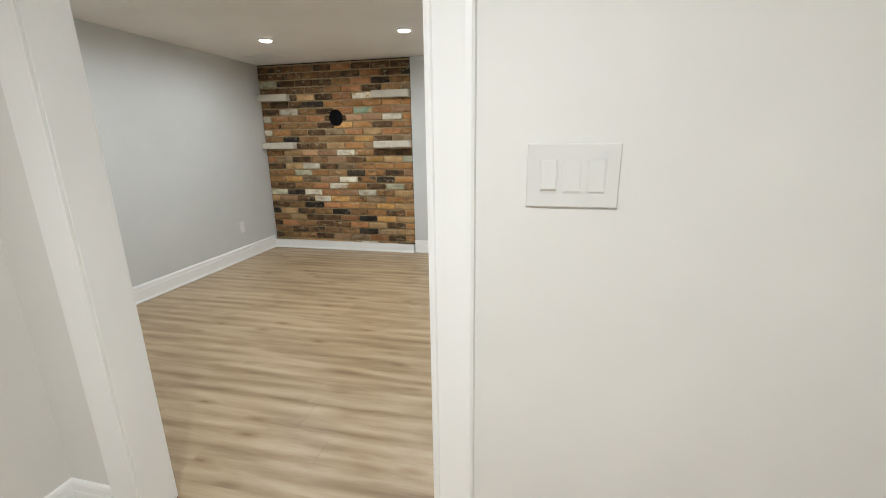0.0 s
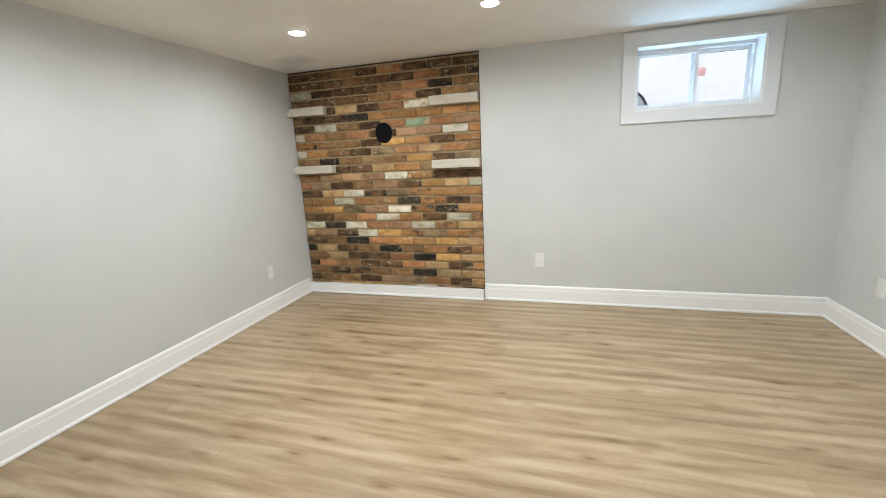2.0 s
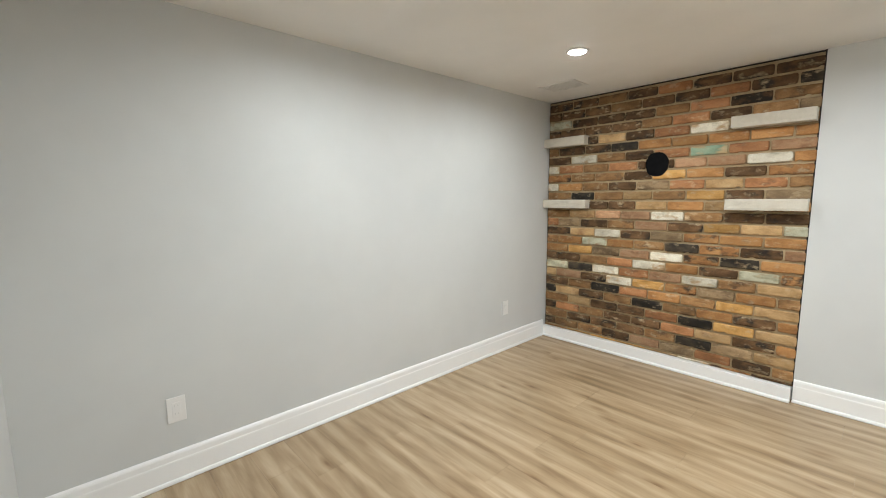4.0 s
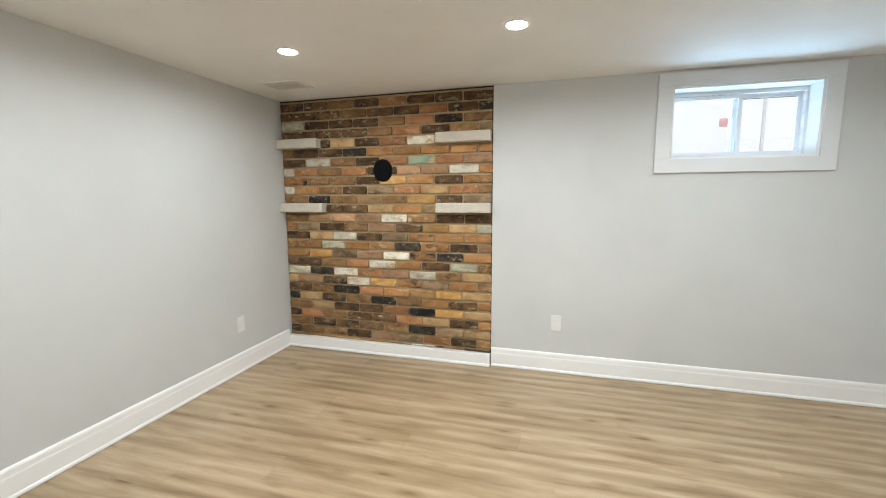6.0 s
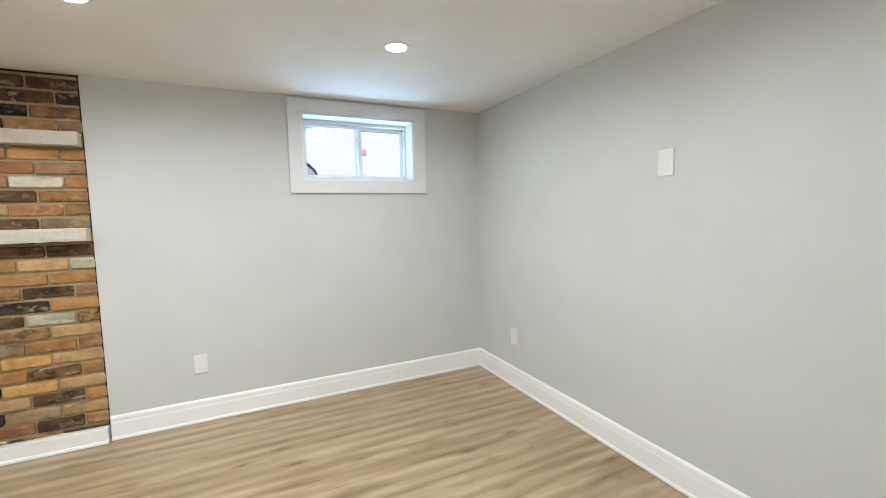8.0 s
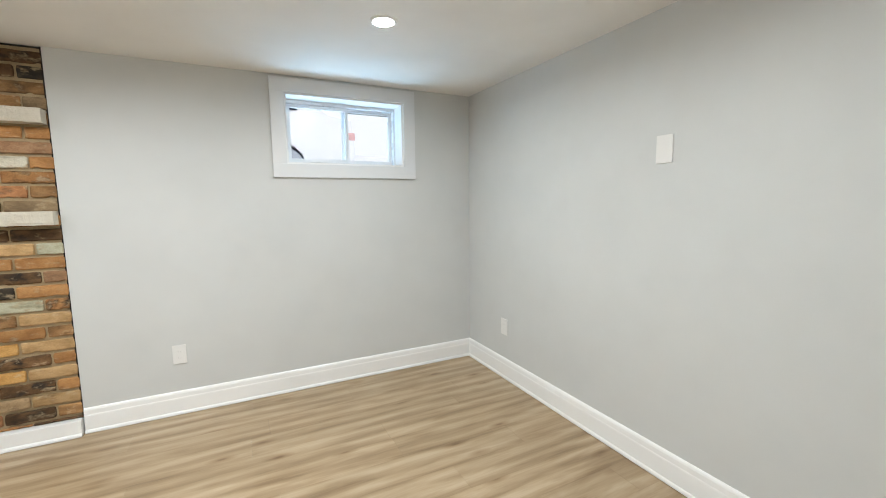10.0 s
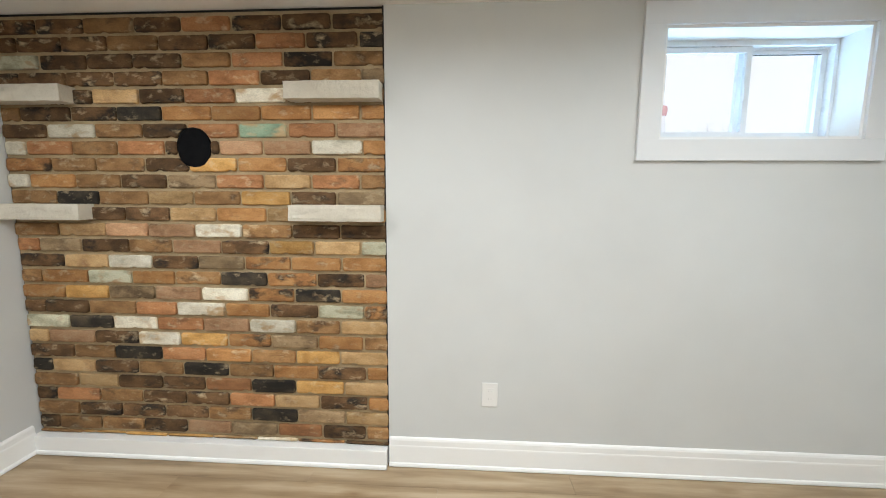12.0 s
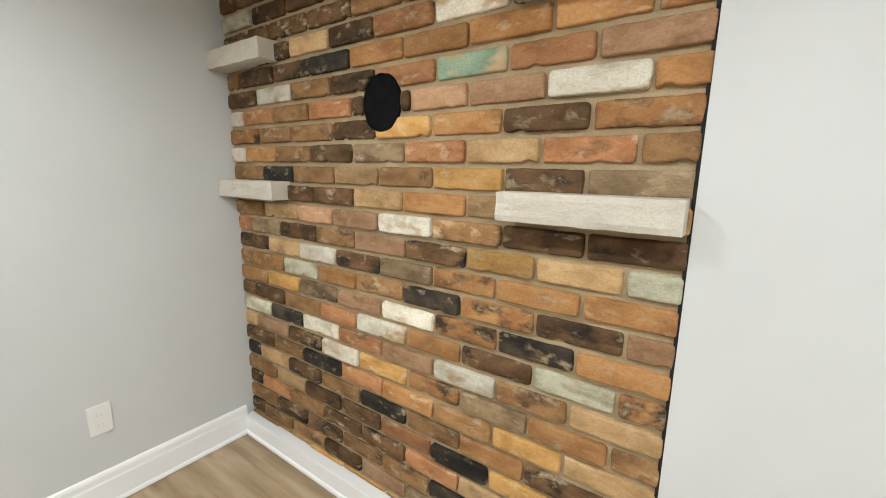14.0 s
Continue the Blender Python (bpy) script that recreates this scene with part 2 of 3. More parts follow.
SNOW = plain("trodden_snow", (0.74, 0.77, 0.82), (0.82, 0.85, 0.89), 1.5, 0.85)
CARPAINT = plain("white_car_paint", (0.84, 0.87, 0.90), (0.88, 0.90, 0.92), 3, 0.25)
# outdoor panes painted paler than glass, to carry the veil of glare
CARGLASS = plain("glare_paled_pane", (0.34, 0.40, 0.46), (0.42, 0.48, 0.54), 3, 0.08)
# tyre grey lightened: the glare in the window is put into its colour
RUBBER = plain("glare_paled_tyre", (0.30, 0.33, 0.38), (0.50, 0.54, 0.60), 9, 0.85)
RIMMETAL = plain("alloy_rim", (0.42, 0.43, 0.45), (0.5, 0.5, 0.52), 20, 0.35, 0.8)
# red lens washed towards pink, with the glare painted in
REDLENS = plain("glare_paled_red_lens", (0.64, 0.38, 0.39), (0.70, 0.43, 0.43), 10, 0.2)
# bark colour paled to imitate bright haze between window and tree
BARK = plain("haze_paled_bark", (0.48, 0.50, 0.53), (0.62, 0.65, 0.68), 30, 0.9)
# pole made this pale so it fades as if seen through glare
POLEWOOD = plain("haze_paled_pole", (0.60, 0.64, 0.64), (0.70, 0.73, 0.73), 18, 0.6)
SIDING = plain("pale_blue_siding", (0.42, 0.46, 0.52), (0.50, 0.54, 0.60), 6, 0.9)


# ---- mesh helpers ----
def box(bm, x0, x1, y0, y1, z0, z1):
    vs = [bm.verts.new((x, y, z)) for x in (x0, x1) for y in (y0, y1) for z in (z0, z1)]
    for f in ((0, 1, 3, 2), (4, 6, 7, 5), (0, 4, 5, 1), (2, 3, 7, 6), (0, 2, 6, 4), (1, 5, 7, 3)):
        bm.faces.new([vs[i] for i in f])
    return vs


def finish(name, bm, material, smooth=False):
    bmesh.ops.recalc_face_normals(bm, faces=bm.faces)
    me = bpy.data.meshes.new(name)
    bm.to_mesh(me)
    bm.free()
    me.materials.append(material)
    if smooth:
        for p in me.polygons:
            p.use_smooth = True
    return me


def part(name, bm, material, parent, label="", smooth=False):
    ob = new(name, finish(name, bm, material, smooth))
    ob.parent = parent
    if label:
        tagged(ob, label)
    return ob


def structure(name, bm, material, label, category, smooth=False):
    return tagged(new(name, finish(name, bm, material, smooth)), label, category, kind="structure")


def thing(name, label, category, m=None, group="", kind=""):
    ob = new(name)
    ob.empty_display_size = 0.1
    if m is not None:
        ob.matrix_world = m
    return tagged(ob, label, category, group, kind)


def bevelled(bm, width, segments=2):
    bmesh.ops.bevel(bm, geom=list(bm.edges), offset=width, segments=segments, affect="EDGES", profile=0.6)


def boxes(*dims, bevel=0.0):
    bm = bmesh.new()
    for d in dims:
        box(bm, *d)
    if bevel:
        bevelled(bm, bevel)
    return bm


def disc(bm, r, depth, m, seg=48, r2=None):
    bmesh.ops.create_cone(bm, cap_ends=True, segments=seg, radius1=r, radius2=r if r2 is None else r2, depth=depth, matrix=m)


def lathe(bm, profile, seg=48, m=Matrix()):
    """A ring-shaped solid round z from a closed profile of (radius, z)."""
    rings = []
    for i in range(seg):
        a = math.tau * i / seg
        rings.append([bm.verts.new(m @ Vector((r * math.cos(a), r * math.sin(a), z))) for r, z in profile])
    k = len(profile)
    for i in range(seg):
        p, q = rings[i], rings[(i + 1) % seg]
        for j in range(k):
            bm.faces.new((p[j], q[j], q[(j + 1) % k], p[(j + 1) % k]))


def run(bm, profile, a, b, normal, cut_a=0.0, cut_b=0.0):
    """Sweeps a closed profile of (out from the wall, height) from a to b in plan; cut: how far each end moves along per metre out (mitres)."""
    a, b, nrm = Vector((*a, 0)), Vector((*b, 0)), Vector((*normal, 0))
    along = (b - a).normalized()
    ends = []
    for p, cut in ((a, cut_a), (b, -cut_b)):
        ends.append([bm.verts.new(p + nrm * d + along * cut * d + Vector((0, 0, z))) for d, z in profile])
    k = len(profile)
    for j in range(k):
        bm.faces.new((ends[0][j], ends[0][(j + 1) % k], ends[1][(j + 1) % k], ends[1][j]))
    bm.faces.new(ends[0])
    bm.faces.new(ends[1][::-1])


# ---- the plan ----
WX, EX = -3.275, 1.098          # room: west and east wall faces
NY = 4.757                      # north wall face
SY0, SY1 = 1.150, 1.265         # dividing wall: hall face and room face
DX0, DX1, DZ = -1.365, -0.348, 2.0   # clear doorway
BX = -1.455                     # where the brick panel ends
HX0, HX1, HY = -1.66, 1.45, -1.35    # hall
TOP = 2.40
GX0, GX1, GZ0, GZ1 = -0.285, 0.534, 1.555, 2.012   # window opening

structure("ceiling", boxes((HX0 - 0.15, HX1 + 0.15, HY - 0.15, SY0, CEIL, TOP), (WX - 0.15, EX + 0.15, SY0, 5.05, CEIL, TOP)), CEILING,
          "smooth matt off-white drywall ceiling", "ceiling")
structure("wall_north", boxes((BX, GX0, NY, 5.05, 0, CEIL), (GX1, EX, NY, 5.05, 0, CEIL), (GX0, GX1, NY, 5.05, 0, GZ0), (GX0, GX1, NY, 5.05, GZ1, CEIL),
                              (WX, BX, 4.80, 5.05, 0, CEIL)), WALL, "light grey painted drywall with a basement window", "wall")
structure("wall_west", boxes((WX - 0.15, WX, SY0, 5.05, 0, CEIL)), WALL, "light grey painted drywall beside the brick", "wall")
structure("wall_east", boxes((EX, EX + 0.15, SY1, 5.05, 0, CEIL)), WALL, "plain light grey painted drywall", "wall")
JB = 0.02
structure("wall_south", boxes((WX, DX0 - JB, SY0 + 0.05, SY1, 0, CEIL), (DX1 + JB, EX, SY0 + 0.05, SY1, 0, CEIL), (DX0 - JB, DX1 + JB, SY0 + 0.05, SY1, DZ + JB, CEIL)), WALL,
          "light grey painted drywall round the doorway", "wall")
structure("wall_hall_north", boxes((HX0, DX0 - JB, SY0, SY0 + 0.05, 0, CEIL), (DX1 + JB, HX1, SY0, SY0 + 0.05, 0, CEIL), (DX0 - JB, DX1 + JB, SY0, SY0 + 0.05, DZ + JB, CEIL)), HALLWALL,
          "white painted hallway wall with a light switch", "wall")
structure("wall_hall_west", boxes((HX0 - 0.15, HX0, HY - 0.15, SY0, 0, CEIL)), HALLWALL, "white painted hallway wall", "wall")
structure("wall_hall_east", boxes((HX1, HX1 + 0.15, HY - 0.15, SY0 + 0.05, 0, CEIL)), HALLWALL, "white painted hallway wall", "wall")
structure("wall_hall_south", boxes((HX0, HX1, HY - 0.15, HY, 0, CEIL)), HALLWALL, "white painted hallway wall", "wall")

# skirting
SKIRT = [(0, 0.003), (0.024, 0.003), (0.024, 0.010), (0.021, 0.018), (0.016, 0.022), (0.0145, 0.100), (0.0138, 0.106), (0.0122, 0.110), (0.0112, 0.133), (0.0080, 0.142), (0.003, 0.147), (0, 0.148)]
FLAT = [(0, 0.003), (0.020, 0.003), (0.020, 0.012), (0.017, 0.019), (0.012, 0.023), (0.0115, 0.092), (0.0095, 0.095), (0, 0.095)]


def skirting(name, profile, a, b, normal, label, ca=0.0, cb=0.0):
    bm = bmesh.new()
    run(bm, profile, a, b, normal, ca, cb)
    return structure(name, bm, TRIM, label, "baseboard")


LBL = "tall white moulded baseboard with a shoe strip"
skirting("baseboard", SKIRT, (BX + 0.002, NY), (EX, NY), (0, -1), LBL, 0, 1)
skirting("baseboard", SKIRT, (WX, SY1), (WX, 4.722), (1, 0), LBL, 1, 0)
skirting("baseboard", SKIRT, (EX, SY1), (EX, NY), (-1, 0), LBL, 1, 1)
skirting("baseboard", SKIRT, (WX, SY1), (DX0 - 0.112, SY1), (0, 1), LBL, 1, 0)
skirting("baseboard", SKIRT, (DX1 + 0.112, SY1), (EX, SY1), (0, 1), LBL, 0, 1)
skirting("baseboard", SKIRT, (HX0, SY0), (DX0 - 0.112, SY0), (0, -1), LBL, 1, 0)
skirting("baseboard", SKIRT, (DX1 + 0.112, SY0), (HX1, SY0), (0, -1), LBL, 0, 1)
skirting("baseboard", SKIRT, (HX0, HY), (HX0, SY0), (1, 0), LBL, 1, 1)
# flat board under the brick, packed out from the wall
bm = bmesh.new()
run(bm, FLAT, (WX + 0.001, NY - 0.034), (BX - 0.006, NY - 0.034), (0, -1))
box(bm, WX + 0.001, BX - 0.006, NY - 0.0335, NY + 0.03, 0.003, 0.0945)
structure("baseboard", bm, TRIM, "low flat white baseboard under the brick panel", "baseboard")


# doorway lining and casings
def doorway():
    door = thing("doorway_trim", "white painted cased doorway with no door", "door frame", kind="structure")
    y0, y1 = SY0 - 0.002, SY1 + 0.002
    part("jamb", boxes((DX0 - JB, DX0, y0, y1, 0.003, DZ), bevel=0.0015), TRIM, door)
    part("jamb", boxes((DX1, DX1 + JB, y0, y1, 0.003, DZ), bevel=0.0015), TRIM, door)
    part("head_jamb", boxes((DX0 - JB, DX1 + JB, y0, y1, DZ, DZ + JB), bevel=0.0015), TRIM, door)
    # casing: (across from the opening, out from the wall)
    prof = [(0.004, 0.0), (0.004, 0.011), (0.010, 0.013), (0.016, 0.013), (0.020, 0.0095), (0.030, 0.011), (0.075, 0.016), (0.088, 0.018), (0.100, 0.018), (0.106, 0.014), (0.108, 0.0)]
    for y, s in ((SY0, -1), (SY1, 1)):
        for x, d in ((DX0, -1), (DX1, 1)):
            bm = bmesh.new()
            lo = [bm.verts.new((x + d * u, y + s * w, 0.003)) for u, w in prof]
            hi = [bm.verts.new((x + d * u, y + s * w, DZ + u)) for u, w in prof]
            k = len(prof)
            for j in range(k):
                bm.faces.new((lo[j], lo[(j + 1) % k], hi[(j + 1) % k], hi[j]))
            bm.faces.new(lo)
            bm.faces.new(hi[::-1])
            part("side_casing", bm, TRIM, door)
        bm = bmesh.new()
        a = [bm.verts.new((DX0 - u, y + s * w, DZ + u)) for u, w in prof]
        b = [bm.verts.new((DX1 + u, y + s * w, DZ + u)) for u, w in prof]
        for j in range(k):
            bm.faces.new((a[j], a[(j + 1) % k], b[(j + 1) % k], b[j]))
        bm.faces.new(a)
        bm.faces.new(b[::-1])
        part("head_casing", bm, TRIM, door)


doorway()


# window: casing, recess, sliding vinyl sashes
def window():
    win = thing("window_1", "small white vinyl sliding basement window in a deep white recess", "window", kind="structure")
    w, y1, y0 = 0.088, NY - 0.001, NY - 0.019
    x0, x1, z0, z1 = GX0, GX1, GZ0, GZ1
    part("casing_head", boxes((x0 - w, x1 + w, y0, y1, z1, z1 + w), bevel=0.0015), CASING, win)
    part("casing_sill", boxes((x0 - w, x1 + w, y0, y1, z0 - w, z0), bevel=0.0015), CASING, win)
    part("casing_side", boxes((x0 - w, x0, y0, y1, z0, z1), bevel=0.0015), CASING, win)
    part("casing_side", boxes((x1, x1 + w, y0, y1, z0, z1), bevel=0.0015), CASING, win)
    t = 0.012
    part("recess_side", boxes((x0, x0 + t, NY - 0.003, 4.90, z0 + t, z1 - t)), TRIM, win)
    part("recess_side", boxes((x1 - t, x1, NY - 0.003, 4.90, z0 + t, z1 - t)), TRIM, win)
    part("recess_top", boxes((x0, x1, NY - 0.003, 4.90, z1 - t, z1)), TRIM, win)
    part("recess_sill", boxes((x0, x1, NY - 0.003, 4.90, z0, z0 + t)), TRIM, win)
    fx0, fx1, fz0, fz1 = x0, x1, z0, z1
    f = 0.026
    bm = boxes((fx0, fx1, 4.90, 4.985, fz1 - f - 0.010, fz1), (fx0, fx1, 4.90, 4.985, fz0, fz0 + f), (fx0, fx0 + f, 4.90, 4.985, fz0 + f, fz1 - f - 0.01), (fx1 - f, fx1, 4.90, 4.985, fz0 + f, fz1 - f - 0.01))
    part("window_frame", bm, VINYL, win)
    part("track", boxes((fx0 + f, fx1 - f, 4.932, 4.937, fz0 + f, fz0 + f + 0.008), (fx0 + f, fx1 - f, 4.932, 4.937, fz1 - f - 0.02, fz1 - f - 0.01)), VINYL, win)

    def sash(sx0, sx1, sy, gasket):
        r = 0.024
        sz0, sz1 = fz0 + f + 0.002, fz1 - f - 0.012
        s = part("sash", boxes((sx0, sx0 + r, sy, sy + 0.022, sz0, sz1), (sx1 - r, sx1, sy, sy + 0.022, sz0, sz1), (sx0 + r, sx1 - r, sy, sy + 0.022, sz0, sz0 + r), (sx0 + r, sx1 - r, sy, sy + 0.022, sz1 - r, sz1)), VINYL, win)
        g = part("pane", boxes((sx0 + r - 0.004, sx1 - r + 0.004, sy + 0.009, sy + 0.013, sz0 + r - 0.004, sz1 - r + 0.004)), GLASS, s, "clear glass")
        g.visible_shadow = False
        if gasket:
            part("gasket", boxes((sx0 + r, sx1 - r, sy + 0.002, sy + 0.008, sz1 - r - 0.003, sz1 - r)), GASKET, s)

    sash(fx0 + f, 0.166, 4.908, False)
    sash(0.128, fx1 - f, 4.942, True)
    part("pull", boxes((0.140, 0.152, 4.900, 4.909, 1.745, 1.80), bevel=0.002), VINYL, win)


window()


# ---- plates, lamps, vent ----
def wall_plate(m, name, label, category, w=0.074, h=0.118, insert=True):
    """Lies in local xz, faces local -y."""
    ob = thing(name, label, category, m)
    bm = boxes((-w / 2, w / 2, -0.006, 0, -h / 2, h / 2))
    bevelled(bm, 0.0022)
    part("cover_plate", bm, PLASTIC, ob)
    if insert:
        part("receptacle", boxes((-0.0165, 0.0165, -0.0078, -0.0055, -0.0335, 0.0335), bevel=0.0008), PLASTIC, ob)
        for zz in (0.019, -0.019):
            for xx in (-0.0063, 0.0063):
                part("slot", boxes((xx - 0.001, xx + 0.001, -0.0081, -0.0077, zz - 0.004, zz + 0.004)), SLOT, ob)
    for zz in ((0.049, -0.049) if insert else (0.042, -0.042)):
        bm = bmesh.new()
        disc(bm, 0.003, 0.001, pose(0, -0.0062, zz, 90), 12)
        part("screw", bm, PLASTIC, ob)
    return ob


outlet = wall_plate(pose(-0.971, NY, 0.380), "wall_outlet", "white plastic wall outlet with plain cover above the baseboard", "outlet")
tagged(outlet, group="wall outlets")
copy_thing(outlet, pose(WX, 4.16, 0.365, 0, 0, 90))
copy_thing(outlet, pose(WX, 1.785, 0.345, 0, 0, 90))
copy_thing(outlet, pose(EX, 4.254, 0.382, 0, 0, -90))
wall_plate(pose(EX, 3.05, 1.515, 0, 0, -90), "blank_wall_plate", "blank white plastic cover plate on grey wall", "wall plate", 0.078, 0.122, False)


def light_switch():
    cx, cz = -0.0455, 1.201
    sw = thing("light_switch", "white three-gang light switch plate on hallway wall", "light switch", pose(cx, SY0, cz))
    bm = boxes((-0.0895, 0.0895, -0.0075, 0, -0.0635, 0.0635))
    bevelled(bm, 0.0032, 3)
    part("cover_plate", bm, SWITCHPLATE, sw)
    for i, x in enumerate((-0.046, 0.0, 0.046)):
        bm = boxes((x - 0.0172, x + 0.0172, -0.0090, -0.007, -0.034, 0.034), bevel=0.0008)
        part("rocker_frame", bm, SWITCHPLATE, sw)
        bm = bmesh.new()
        vs = box(bm, x - 0.0145, x + 0.0145, -0.0112 if i else -0.0140, -0.008, -0.031, 0.031)
        for v in vs:
            if v.co.y < -0.01 and v.co.z > 0:
                v.co.y = -0.0095
            elif v.co.y < -0.01 and not i:
                v.co.z = -0.026
        bevelled(bm, 0.0008)
        part("rocker", bm, SWITCHPLATE, sw)
        for z in (0.048, -0.048):
            bm = bmesh.new()
            disc(bm, 0.003, 0.001, pose(x, -0.0077, z, 90), 12)
            box(bm, x - 0.0026, x + 0.0026, -0.0084, -0.0081, z - 0.0004, z + 0.0004)
            part("screw", bm, SWITCHPLATE, sw)


light_switch()


def pot_light(x, y):
    ob = thing("recessed_light", "round white recessed ceiling light, switched on", "ceiling light", pose(x, y, CEIL), "recessed ceiling lights")
    bm = bmesh.new()
    lathe(bm, [(0.047, 0.0), (0.047, -0.004), (0.052, -0.0065), (0.060, -0.005), (0.064, -0.001), (0.064, 0.0)])
    part("trim_ring", bm, PLASTIC, ob, smooth=True)
    bm = bmesh.new()
    lathe(bm, [(0.0, -0.014), (0.020, -0.0132), (0.036, -0.0105), (0.0455, -0.0065), (0.0468, -0.003), (0.0468, -0.0005), (0.0, -0.0005)])
    bmesh.ops.remove_doubles(bm, verts=bm.verts, dist=0.0001)
    part("diffuser", bm, GLOW, ob, "glowing white diffuser", True)


for px, py in ROOM_POTS + UNSEEN_HALL_POTS:
    pot_light(px, py)


def ceiling_vent():
    ob = thing("ceiling_vent", "flat white metal ceiling register near the brick", "vent", pose(-2.885, 4.335, CEIL))
    part("frame", boxes((-0.15, 0.15, -0.11, -0.088, -0.006, 0), (-0.15, 0.15, 0.088, 0.11, -0.006, 0), (-0.15, -0.125, -0.088, 0.088, -0.006, 0), (0.125, 0.15, -0.088, 0.088, -0.006, 0), bevel=0.0015), CEILING, ob)
    part("backing", boxes((-0.125, 0.125, -0.088, 0.088, -0.0015, 0)), CEILING, ob)
    for i in range(8):
        y = -0.077 + i * 0.022
        bm = bmesh.new()
        vs = box(bm, -0.124, 0.124, y - 0.009, y + 0.009, -0.0050, -0.0035)
        for v in vs:
            v.co.z += (v.co.y - y) * 0.14
        part("slat", bm, CEILING, ob)


ceiling_vent()


# ---- stone ledges on the brick ----
def ledge(x0, x1, z1, label, seed):
    h, y0, y1 = 0.072, 4.683, 4.775
    ob = thing("stone_ledge", label, "shelf", pose((x0 + x1) / 2, y1, z1 - h), "ledges on the brick wall")
    bm = bmesh.new()
    nx, nz, hw = 20, 5, (x1 - x0) / 2
    # rock-faced front as a relief grid, smooth top, bottom and ends
    grid = []
    for i in range(nx + 1):
        col = []
        for j in range(nz + 1):
            x, z = -hw + 2 * hw * i / nx, h * j / nz
            edge = i in (0, nx) or j in (0, nz)
            d = (0.0025 if edge else 0.0) - 0.0055 * noise.noise((x * 14 + seed * 7, z * 30, seed))
            rag = 0.0016 * noise.noise((x * 22, j * 3.1, seed + 5))
            col.append(bm.verts.new((x, y0 - y1 + d, z + (rag if j in (0, nz) else 0))))
        grid.append(col)
    for i in range(nx):
        for j in range(nz):
            bm.faces.new((grid[i][j], grid[i + 1][j], grid[i + 1][j + 1], grid[i][j + 1]))
    back = [[bm.verts.new((-hw + 2 * hw * i / nx, 0, z)) for z in (0, h)] for i in range(nx + 1)]
    for i in range(nx):
        bm.faces.new((grid[i][0], back[i][0], back[i + 1][0], grid[i + 1][0]))
        bm.faces.new((grid[i][nz], grid[i + 1][nz], back[i + 1][1], back[i][1]))
        bm.faces.new((back[i][0], back[i][1], back[i + 1][1], back[i + 1][0]))
    for i in (0, nx):
        bm.faces.new([*grid[i], back[i][1], back[i][0]])
    part("slab", bm, STONE, ob)


LL = "pale rock-faced stone ledge set into the brick wall"
ledge(WX + 0.002, -2.892, 1.794, LL, 1)
ledge(-1.878, -1.466, 1.794, LL, 2)
ledge(WX + 0.002, -2.862, 1.266, LL, 3)
ledge(-1.880, -1.466, 1.270, LL, 4)


# ---- round black flue cover ----
HOLE = (-2.343, 1.527, 0.081, 0.091)    # flue hole: centre x and z, half width, half height


def flue_cover():
    hx, hz, ha, hb = HOLE
    ob = thing("flue_cover", "matt black metal cover sunk in a ragged hole in the brick", "flue cover", pose(hx, 4.777, hz, 90))
    bm = bmesh.new()
    seg = 44
    rim = [1 + 0.05 * noise.noise((math.cos(i / seg * math.tau) * 2.2, math.sin(i / seg * math.tau) * 2.2, 2.0)) for i in range(seg)]
    rings = []
    for scale, z in ((1.0, 0.0), (1.0, 0.0145), (0.975, 0.0165), (0.93, 0.0150), (0.90, 0.0130)):
        rings.append([bm.verts.new((ha * r * scale * math.cos(i / seg * math.tau), hb * r * scale * math.sin(i / seg * math.tau), z)) for i, r in enumerate(rim)])
    for a, b in zip(rings, rings[1:]):
        for i in range(seg):
            bm.faces.new((a[i], a[(i + 1) % seg], b[(i + 1) % seg], b[i]))
    bm.faces.new(rings[-1])
    bm.faces.new(rings[0][::-1])
    part("cap", bm, BLACK, ob)


flue_cover()


# ---- outdoors ----
GROUND = 1.38
structure("ground", boxes((-400, 400, 5.05, 900, GROUND - 0.6, GROUND)), SNOW, "pale snow-covered ground outside the window", "ground")


# self-lit sheet added far off, in place of the white overcast sky
SKYGLOW, n_, l_, b_ = mat("glowing_overcast_sheet", 1.0)
b_.inputs["Base Color"].default_value = (0.3, 0.3, 0.3, 1)
b_.inputs["Emission Color"].default_value, b_.inputs["Emission Strength"].default_value = (0.90, 0.96, 1.0, 1), 0.80
structure("backdrop", boxes((-160, 160, 70, 71, GROUND, 110)), SKYGLOW, "glowing backdrop sheet standing for bright white overcast sky", "sky")


